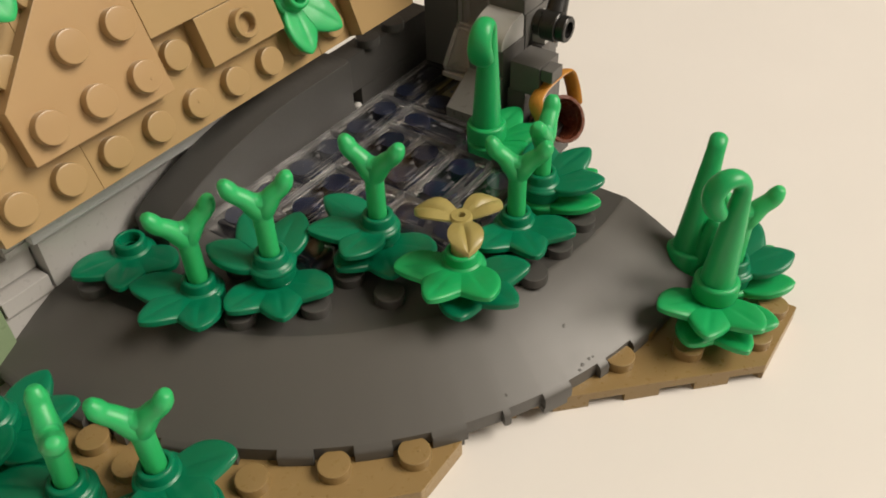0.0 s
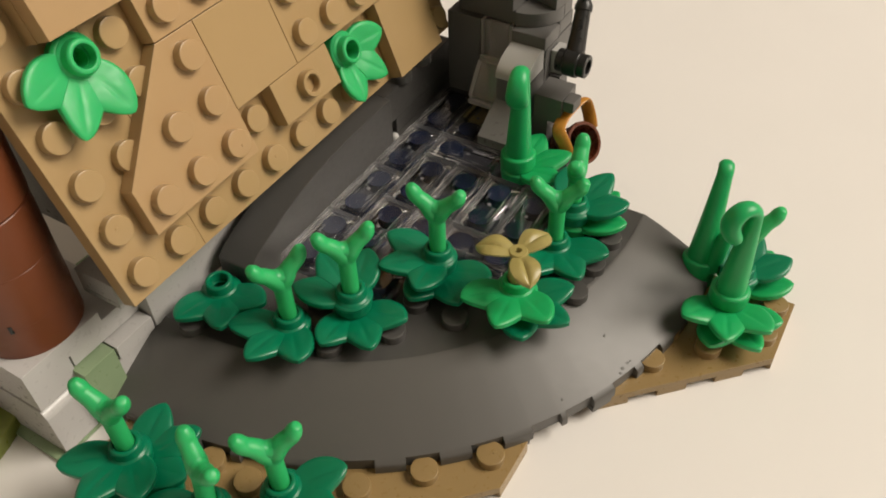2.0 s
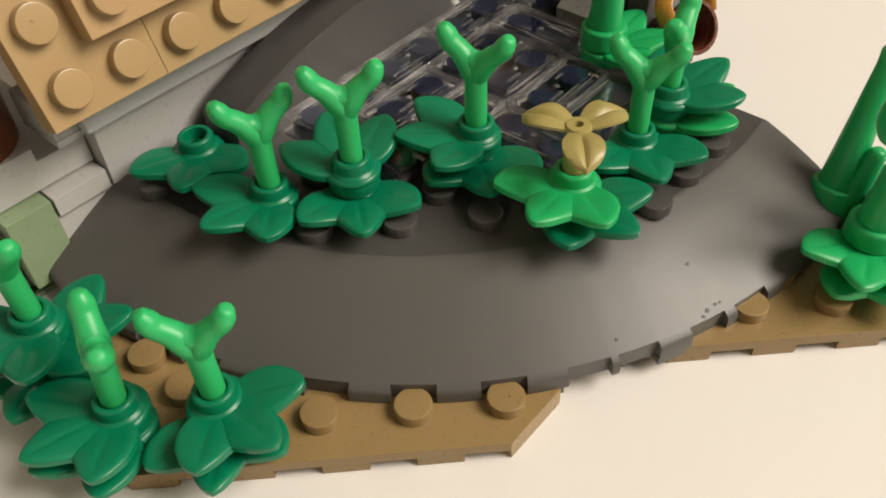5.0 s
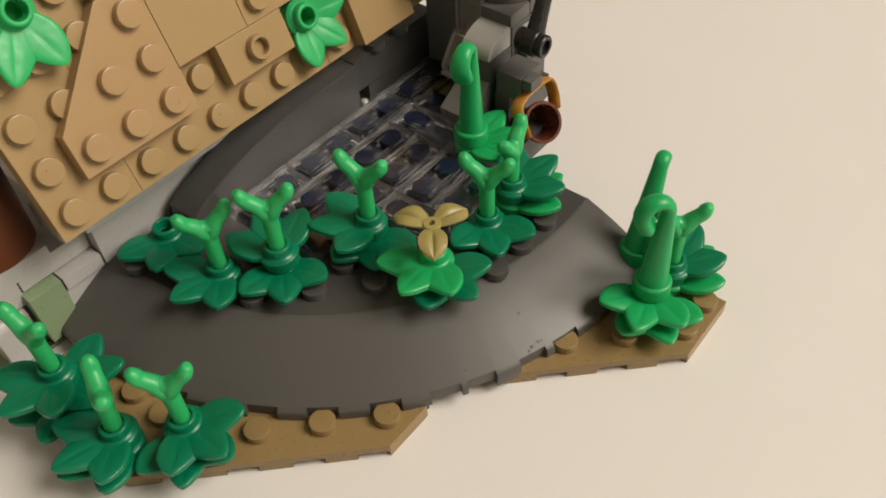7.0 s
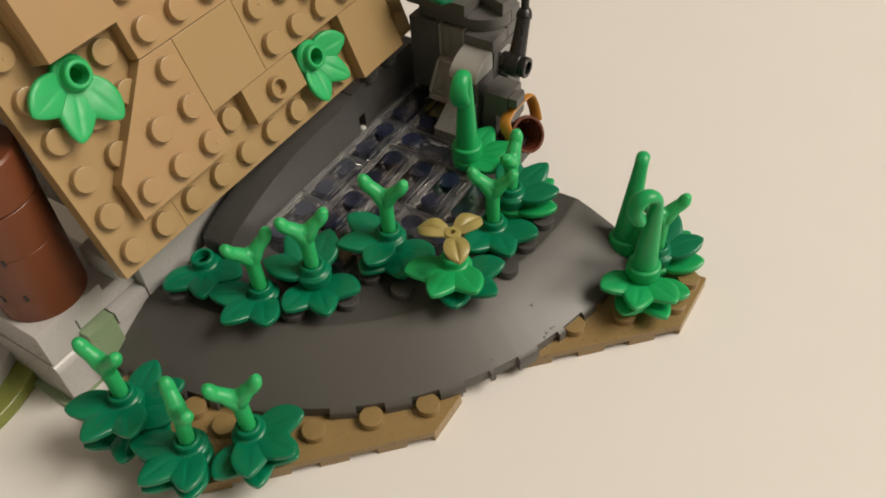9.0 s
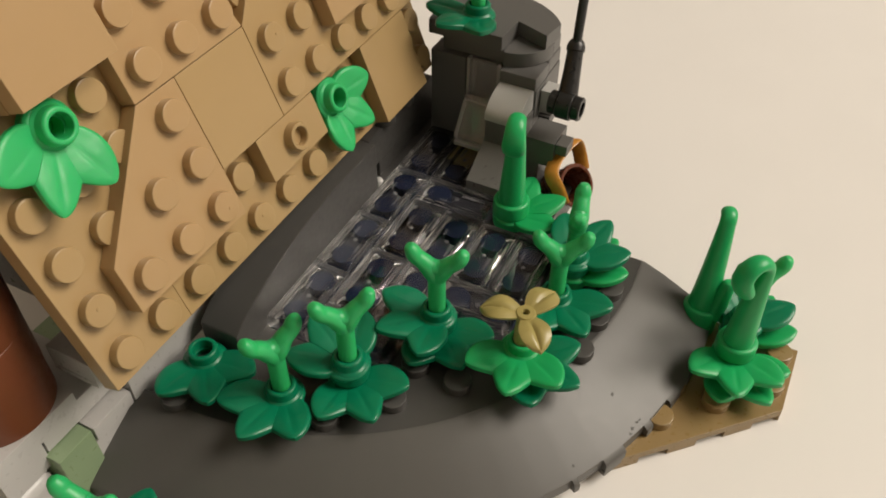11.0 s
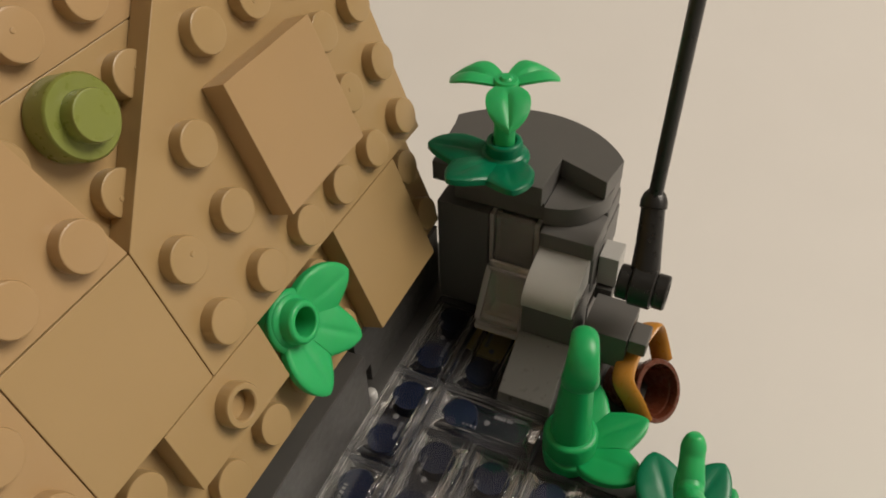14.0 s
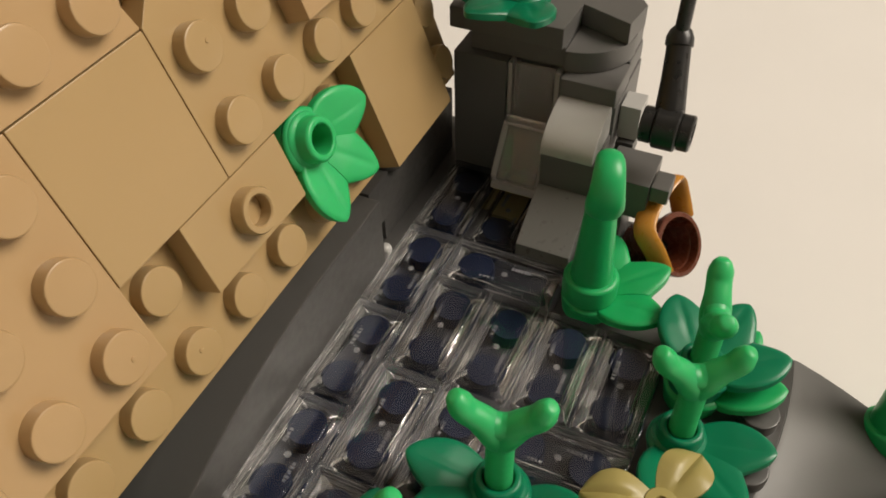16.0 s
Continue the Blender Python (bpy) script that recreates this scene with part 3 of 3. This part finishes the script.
def y_stem_bm():
    """A round stem that forks like a wishbone, with a filled crotch and upturned blunt tips."""
    b = tube([(0, 0, 0), (0, 0, 3), (0, 0, 6), (0, 0, 8.0), (0, 0, 9.6)], [1.55, 1.5, 1.5, 1.55, 1.4])
    for s in (-1, 1):
        p = smooth_path([(s * 0.1, 0, 7.4), (s * 0.95, 0, 9.4), (s * 2.1, 0, 10.9), (s * 3.5, 0, 12.1), (s * 4.25, 0, 13.5)], 16)
        b = tube(p, [1.3, 1.42, 1.52, 1.58, 1.6, 1.58, 1.52, 1.46, 1.4, 1.36, 1.33, 1.32, 1.32, 1.33, 1.33, 1.28, 1.14], 16, b, flat=1.1, up=(0, 1, 0))
    crotch = smooth_path([(-2.0, 0, 10.9), (0, 0, 9.9), (2.0, 0, 10.9)], 8)
    return tube(crotch, [1.0, 1.1, 1.2, 1.28, 1.3, 1.28, 1.2, 1.1, 1.0], 14, b, flat=1.15, up=(0, 1, 0))


def crozier_bm(lean=0.0, h=23.8, stub=False, curl=2.45):
    """A stout tapering stem whose flattened top curls over towards +x and ends in a blunt tongue; with a stub, it only bends over."""
    b = lathe([(3.5, 0), (3.62, 0.4), (3.6, 2.7), (3.35, 3.1), (2.9, 3.2), (0, 3.2)], 28)
    pts, rad, flat = [], [], []
    for i in range(14):
        u = i / 13
        pts.append((lean * u * u - 0.4 * u, 0, 2.6 + (h - 6.0) * u))
        rad.append(2.75 - 1.6 * u ** 1.2)
        flat.append((2.75 - 1.25 * u) / rad[-1])
    x0, z0 = pts[-1][0], pts[-1][2]
    last = 8 if stub else 12
    for i in range(1, last + 1):
        a = math.pi * (1 - i / 12)
        pts.append((x0 + curl + curl * math.cos(a), 0, z0 + 1.06 * curl * math.sin(a)))
        rad.append(1.15 + 0.15 * (i / 12) ** 2)
        flat.append((1.5 + (0.0 if stub else 0.55 * (i / 12) ** 1.5)) / rad[-1])
    for i in range(1, 1 if stub else 7):
        pts.append((x0 + 2 * curl - 0.45 * curl * (i / 6) ** 1.6, 0, z0 - 1.2 * curl * i / 6))
        rad.append(1.35 + 0.15 * math.sin(i / 6 * 2.2))
        flat.append((2.05 + 0.2 * math.sin(i / 6 * 2.4)) / rad[-1])
    b = tube(pts, rad, 18, b, flat=flat, up=(0, 1, 0))
    if stub:
        b = tube([(-1.0, -2.3, 2), (-1.2, -2.8, 6), (-1.4, -3.1, 9.3)], [1.9, 1.65, 1.35], 14, b)
    return b


YSTEM = to_mesh("stem", y_stem_bm(), STEM, 60)
CROZ = to_mesh("crozier", crozier_bm(), GREEN, 60)
CROZ_STUB = to_mesh("crozier", crozier_bm(1.8, 24.0, True, 1.35), GREEN, 60)


def flower(parent, material, label, m, name="flower", ln=7.5, w=5.1, droop=1.7):
    b = lathe([(0.55, 0.1), (1.5, 0.1), (1.75, 0.7), (1.5, 1.15), (0.65, 1.2), (0.55, 1.05), (0.55, 0.1)], 20)
    ob = part(name, b, material, parent, label, m)
    bm = petal(length=ln, width=w, z0=0.75, inner=0.9, thick=0.85, droop=droop, lift=0.9, wide=0.45, cup=0.3)
    me = to_mesh("petal", bm, material, 60)
    for a in (-120, 0, 120):
        piece("petal", me, ob, mm(0, 0, 0, 0, 0, a))
    return ob


def plant(x, y, z, leaves, label, stem=None, turn=0, group="pond plants", lean=0, sink=0):
    """leaves: (kind, angle) from the bottom up; stem: 'y', 'croz', pushed in by sink."""
    ob = thing("plant", label, "plant", group, m=mm(x, y, z))
    h = 0
    for kind, ang in leaves:
        leaf(ob, kind, mm(0, 0, h, 0, 0, ang))
        h += 3.2
    if stem == "y":
        piece("stem", YSTEM, ob, mm(0, 0, h + 1.0 - sink, 0, 0, -60) @ pose(0, 0, 0, 0, lean, 0) @ pose(0, 0, 0, 0, 0, turn + 60))
    if stem == "croz":
        piece("stem", CROZ, ob, mm(0, 0, h, 0, 0, turn))
    return ob


Z1, ZB = 12.8, 3.2
DL = "dark green three-leaf plastic plant with a forked light green stem"
plant(8, 48, Z1, [("d", 223)], "dark green three-leaf plastic plant with an open stud")
plant(8, 32, Z1, [("d", 179)], DL, "y", -26)
plant(16, 24, Z1, [("d", 231), ("d", 65)], "two stacked dark green leaves with a forked stem", "y", -42)
plant(32, 16, Z1, [("d", 229), ("d", 142)], "two stacked dark green leaves beside clear water tiles, forked stem", "y", -74)
p5 = plant(32, 0, Z1, [("d", 260), ("b", 189)], "bright green leaves under a khaki three-petal flower")
part("flower_stem", tube([(0, 0, 8), (0, 0, 10), (0, 0, 12.2)], [1.6, 1.6, 1.5]), KHAKI, p5)
flower(p5, KHAKI, "khaki three-petal flower", mm(0, 0, 13.6, 0, 0, 222))
plant(48, 0, Z1, [("d", 228)], DL, "y", -66)
plant(56, 0, Z1, [("b", 330), ("d", 342)], "dark leaves over bright green leaves, forked stem seen edge on", "y", 14, sink=1.9)
plant(63.8, 15.9, 14.3, [("b", 308)], "bright green leaf with a tall curled stem in the pond", "croz", 195)
plant(56, -32, ZB, [("b", 230), ("b", 195)], "bright green leaves with a tall curled stem on tan plate", "croz", 142, "shore plants")
p10 = thing("plant", "tall curled bright green stem with a side prong", "plant", "shore plants", m=mm(64.3, -24, ZB) @ pose(0, 0, 0, 0, 11, 0))
part("base", lathe([(0, 0), (3.3, 0), (3.55, 0.3), (3.55, 2.3), (3.3, 2.5), (0, 2.5)]), GREEN, p10)
piece("stem", CROZ_STUB, p10, mm(0, 0, 2.4, 0, 0, 13))
plant(64, -32, ZB, [("b", 340), ("d", 0)], "dark leaves over bright leaves with a forked stem", "y", -50, "shore plants")
plant(-24, 40, ZB, [("d", 217), ("d", 325), ("d", 189)], "dark green stacked leaves with forked stem beside the wall", "y", -83, "shore plants")
plant(-24, 24, ZB, [("d", 172), ("d", 175)], "dark green stacked leaves with a forked stem on tan plate", "y", 68, "shore plants", lean=7)
plant(-16, 16, ZB, [("d", 227), ("d", 269)], "dark green stacked leaves with forked stem at the front edge", "y", -46, "shore plants")
for x, y, a, size in ((12.2, 36, -123, 1.02), (60.3, 12.2, -52, 0.97), (69.8, 75.9, -43, 1.0)):
    ob = thing("plant", "bright green three-leaf plant fixed to the tan roof", "plant", "roof leaves", m=ROOF @ mm(x, y, 0))
    leaf(ob, "s", mm(0, 0, 0, 0, 0, a), size)
rp = thing("round_stud", "olive translucent round one-stud plate on the roof", "plate", m=ROOF @ mm(52, 44, 0))
part("plate", lathe([(0, 0.05), (3.8, 0.05), (3.95, 0.3), (3.95, 2.9), (3.7, 3.2), (0, 3.2)]), OLIVE, rp)
part("stud", lathe([(2.4, 3.15), (2.4, 4.65), (2.3, 4.85), (2.1, 4.9), (0, 4.9)]), OLIVE, rp)

# ---------------- the waterfall tower ----------------
def extruded_x(prof, y0, y1, bev=0.2):
    """A solid from an (x, z) outline, between two y."""
    b = bmesh.new()
    f = b.faces.new([b.verts.new((x, y0, z)) for x, z in prof])
    r = bmesh.ops.extrude_face_region(b, geom=[f])
    for v in r["geom"]:
        if isinstance(v, bmesh.types.BMVert):
            v.co.y = y1
    bmesh.ops.recalc_face_normals(b, faces=b.faces)
    return bevel(b, bev) if bev else b


tower = thing("rock_tower", "dark grey brick tower with a clear waterfall and curved cap", "tower")
part("wall_brick", box(84.2, 99.6, 36.2, 44.3, 12.82, 35.2, 0.22), DGREY, tower)
part("wall_brick", box(85.8, 98, 28.4, 42.2, 35.25, 38.35, 0.2), DGREY, tower)
part("back_wall", box(88.5, 98.6, 28.4, 36.1, 12.82, 35.2, 0.2), DGREY, tower)
part("wall_brick", box(83.4, 90.7, 20.1, 28.2, 31.9, 35.15, 0.6), DGREY, tower)
part("wall_brick", box(91.0, 98.0, 20.3, 28.2, 31.9, 35.15, 0.6), DGREY, tower)
for z0, z1, d in ((12.82, 19.2, 0.2), (19.25, 22.3, 0.0), (22.4, 25.5, 0.25), (25.6, 31.85, 0.1)):
    part("wall_brick", box(84.05 + d, 90.4, 20.0 + d, 28.3, z0, z1, 0.2), DGREY, tower)
    part("wall_brick", box(90.55, 98 - d, 20.1 + d, 28.3, z0, z1, 0.2), DGREY, tower)
arc = [(86 + 16.8 * math.cos(radians(a)), 34 + 16.8 * math.sin(radians(a))) for a in range(-56, 50, 4)]
part("cap", prism(arc + [(95, 46.0), (84.9, 45.2), (84.9, 28.6), (92.4, 28.3), (89.6, 20.9)], 38.4, 41.6, 0.2), DGREY, tower)
q = [(93.0 + 7.9 * math.cos(radians(a)), 28.3 + 7.9 * math.sin(radians(a))) for a in range(180, 271, 6)]
part("quarter_tile", prism([(93.0, 28.3)] + q, 35.2, 38.35, 0.2), DGREY, tower)
part("tile_peg", box(93.4, 97.4, 20.5, 28.3, 35.2, 38.35, 0.2), DGREY, tower)
# Clear edges are whitened more than the fronts, for the light they gather.
for y0, y1 in ((28.4, 29.2), (35.4, 36.1)):
    part("panel_side", box(84.5, 88.4, y0, y1, 25.7, 35.1, 0.25), EDGE, tower, "edge of a clear panel, whitened for light it gathers").visible_shadow = False
part("clear_panel", box(84.5, 85.5, 29.35, 35.15, 25.7, 35.1, 0.2), LITCLEAR, tower).visible_shadow = False
slope = [(78.9, 18.2), (78.5, 19.3), (82.6, 25.0), (83.2, 25.6), (84.1, 25.6), (84.1, 18.2)]
for y0, y1 in ((28.2, 29.1), (35.1, 36.0)):
    part("slope_side", extruded_x(slope, y0, y1, 0.25), EDGE, tower, "side of a clear slope, whitened for light it gathers").visible_shadow = False
part("clear_slope", extruded_x([(78.9, 18.2), (78.5, 19.3), (82.6, 25.0), (83.2, 25.6), (84.1, 25.6), (84.1, 24.7), (83.4, 24.5), (79.9, 19.4), (79.9, 18.2)], 29.15, 35.05, 0.15), LITSLOPE, tower).visible_shadow = False
part("slope_lip", box(78.3, 79.4, 28.3, 35.9, 17.0, 18.15, 0.3), EDGE, tower).visible_shadow = False
part("clear_rib", box(82.8, 84.1, 28.7, 35.5, 25.65, 26.9, 0.3), LITSLOPE, tower).visible_shadow = False
prof = [(84, 27.6), (84, 32.5)] + [(84 - 8.0 * math.sin(radians(a)), 28.1 + 4.4 * math.cos(radians(a))) for a in range(8, 91, 7)] + [(76.0, 27.6)]
part("curved_slope", extruded_x(prof, 20.5, 27.9, 0.15), CGREY, tower, "light grey curved slope")
part("block", box(76.3, 84, 20.2, 27.8, 12.82, 27.55, 0.2), DGREY, tower)
part("slope_block", extruded_x([(68.2, 12.82), (68.1, 17.6), (75.6, 22.1), (76.25, 22.3), (76.25, 12.82)], 20.15, 27.9, 0.2), MGREY, tower, "mid grey sloped block")
part("post", box(76.6, 84, 12.6, 18.9, 20.2, 26.2, 0.22), DGREY, tower)
part("post_foot", box(76.8, 84, 15.6, 19.5, 12.82, 20.15, 0.22), DGREY, tower)
part("clip", box(76.9, 80.9, 10.0, 12.5, 23.6, 26.1, 0.3), DGREY, tower)
part("bracket", box(86.4, 90.4, 17.0, 19.95, 25.6, 31.0, 0.25), CGREY, tower, "light grey bracket beside the curved slope")
part("clip", box(85.6, 89, 17.2, 19.8, 23.2, 25.5, 0.3), PLATE, tower)
tl = plant(87.2, 35.2, 41.6, [("d", 160)], "dark leaf with a bright three-petal sprout on the tower", group="tower plants")
part("sprout_stem", tube([(0, 0, 4), (0, 0, 9), (0, 0, 13.5)], [1.5, 1.5, 1.4]), STEM, tl)
flower(tl, STEM, "bright green three-petal sprout", mm(0, 0, 13.2, 0, 0, 204), "sprout", 8.4, 5.7, 2.9)

rod = thing("fishing_rod", "black rod with a jointed grip clipped to the tower", "rod")
b = lathe([(0, -3.3), (2.2, -3.3), (2.4, -3.1), (2.4, -1.75), (2.05, -1.65), (2.05, 1.65), (2.4, 1.75), (2.4, 3.1), (2.2, 3.3), (1.5, 3.3), (1.5, 2.4), (0, 2.4)])
part("hub", b, BLACK, rod, "", mm(80.3, 12.4, 33.4, 90, 0, 0))
b = lathe([(0, -1.55), (2.6, -1.55), (2.8, -1.35), (2.8, 1.35), (2.6, 1.55), (0, 1.55)])
part("joint", b, BLACK, rod, "", mm(80.3, 12.4, 33.4, 90, 0, 0))
part("grip", tube([(80.5, 12.4, 33.6), (82.0, 12.75, 35.4), (84.0, 13.2, 38), (86.7, 13.85, 41.5), (86.8, 13.86, 41.6), (87.4, 14.0, 42.4)], [2.0, 1.95, 1.75, 1.6, 1.85, 1.8]), BLACK, rod)
part("shaft", tube(smooth_path([(87.4, 14.0, 42.4), (88.2, 13.8, 59), (86.8, 13.2, 84), (82.2, 12.6, 103.2)], 20), [0.95] * 21, 10), BLACK, rod)
part("tip", lathe([(0.5, -1.0), (1.35, -1.0), (1.5, -0.8), (1.5, 0.8), (1.35, 1.0), (0.5, 1.0), (0.5, -1.0)], 20), BLACK, rod, "", mm(82.0, 12.6, 104.0, 90, 0, 20))

bucket = thing("bucket", "brown bucket hanging tilted by an orange-gold handle", "bucket", m=mm(79.0, 10.3, 14.4))
tilt = Vector((-0.30, -0.76, 0.57)).to_track_quat("Z", "X").to_matrix().to_4x4()
part("pail", lathe([(0, -3.8), (3.1, -3.8), (3.35, -3.5), (4.05, 2.9), (4.45, 3.0), (4.6, 3.3), (4.6, 4.1), (4.45, 4.25), (3.9, 4.25), (3.75, 4.0), (3.7, 3.0), (3.5, 2.8), (2.8, -3.0), (0, -3.0)], 36), DBROWN, bucket, "", tilt)
hp = smooth_path([(-6.2, -2.2, 1.1), (-5.7, -0.6, 3.8), (-4.7, 1.4, 6.0), (-2.6, 1.8, 7.2), (0.2, 1.5, 8.1), (3.0, 0.8, 8.8), (5.0, 0.1, 8.4), (5.5, -1.0, 5.2), (4.6, -2.2, 2.5)], 40)
part("handle", tube(hp, [0.55] * 41, 12, flat=2.8, up=(0.1, -0.95, 0.3)), GOLD, bucket, "orange-gold strap handle")

# ---------------- the house base and chimney ----------------
house = thing("house_base", "light grey brick base of the house with a sand green brick", "house base")
prof = [(-26.2, 12.95), (-18.15, 12.95), (-18.15, 18.4), (-17.85, 18.4), (-17.85, 15.7), (-3.25, 15.7), (-3.25, 19.9), (-10.4, 19.9), (-10.4, 22.0), (-26.2, 22.0)]
part("notched_brick", extruded_x(prof, 57.2, 90, 0.12), LGREY, house)
part("brick", box(-18.0, -3.2, 59.5, 66, 12.3, 15.65, 0.15), LGREY, house)
# a brick with a rolled front edge, short of the corner of the wall above
prof = [(90, 0.95), (56.7, 0.95), (56.7, 10.4)] + [(58.9 - 2.2 * math.cos(radians(a)), 10.4 + 2.2 * math.sin(radians(a))) for a in range(15, 91, 15)] + [(90, 12.6)]
part("curved_brick", extruded_x([(-y, z) for y, z in prof], -26.4, -19.3, 0.2), LGREY, house, "", mm(0, 0, 0, 0, 0, -90))
part("brick", box(-18.9, -12.0, 58.4, 70, 0.95, 12.2, 0.2), LGREY, house)
part("brick", box(-24.6, -19.4, 62, 92, 0.95, 12.9, 0.2), LGREY, house)
part("ledge_brick", box(-11.6, -3.35, 54.3, 60, 12.35, 15.4, 0.15), LGREY, house)
part("brick", box(-11.85, 10, 54.9, 64, 0.95, 12.3, 0.2), LGREY, house)
part("brick", box(-2.95, 43.8, 54.3, 62, 12.35, 22.3, 0.2), LGREY, house)
part("eave_brick", box(-4.6, 43.8, 51.6, 58.6, 23.5, 28.6, 0.25), PGREY, house, "pale blue-grey brick under the eave")
part("brick", box(-8.2, 43.8, 53.6, 62.6, 22.4, 23.45, 0.1), LGREY, house)
part("brick", box(-8.2, -4.7, 53.6, 62.6, 23.5, 28.0, 0.2), LGREY, house)
part("sand_green_brick", box(-18.6, -11.9, 54.4, 59.4, 3.3, 15.5, 0.25), SAND, house, "sand green brick")
part("base_plate", box(-28.1, 10, 56.6, 92, 0.05, 0.85, 0.1), SAND, house, "thin translucent green plate")
chim = thing("chimney", "round reddish brown brick chimney with a black top and red flame", "chimney", m=mm(-17, 65.6, 0))
for z0, z1, rad, e in ((22.03, 28.78, 8.4, 0.05), (28.8, 38.38, 8.5, 0.05), (38.4, 47.9, 8.55, 0.12), (48.0, 57.6, 8.75, 0.45)):
    part("brick", lathe([(0, z0), (rad - e, z0), (rad, z0 + e), (rad, z1 - e), (rad - e, z1), (0, z1)], 56), BROWN, chim)
for z in (28.8, 38.4):
    for a in (196, 226):
        part("slot", box(8.2, 8.62, -0.3, 0.3, z - 0.7, z + 0.9, 0.05), BLACK, chim, "", mm(0, 0, 0, 0, 0, a))
part("collar", lathe([(0, 57.7), (6.3, 57.7), (6.4, 58.5), (6.4, 60.5), (5.5, 60.9), (5.5, 63.5), (4.5, 64.5), (0, 64.5)], 30), BLACK, chim, "", mm(-0.8, 1.2, 0))
part("flame", lathe([(0, 64.6), (2.6, 64.8), (3.4, 67), (2.8, 69.5), (1.2, 72.5), (0, 74)], 20), RED, chim, "orange-red flame", mm(-2.0, 1.2, 0))

yard = thing("round_plate", "olive round plate beside the house on the table", "plate")
part("plate", lathe([(0, 0.1), (32, 0.1), (32, 3.0), (31.8, 3.2), (0, 3.2)], 64), OLIVE, yard, "", mm(-40, 98, 0))
part("paving", lathe([(0, 3.25), (27, 3.25), (27, 6.2), (26.8, 6.4), (0, 6.4)], 64), LGREY, yard, "light grey round plate", mm(-40, 98, 0))
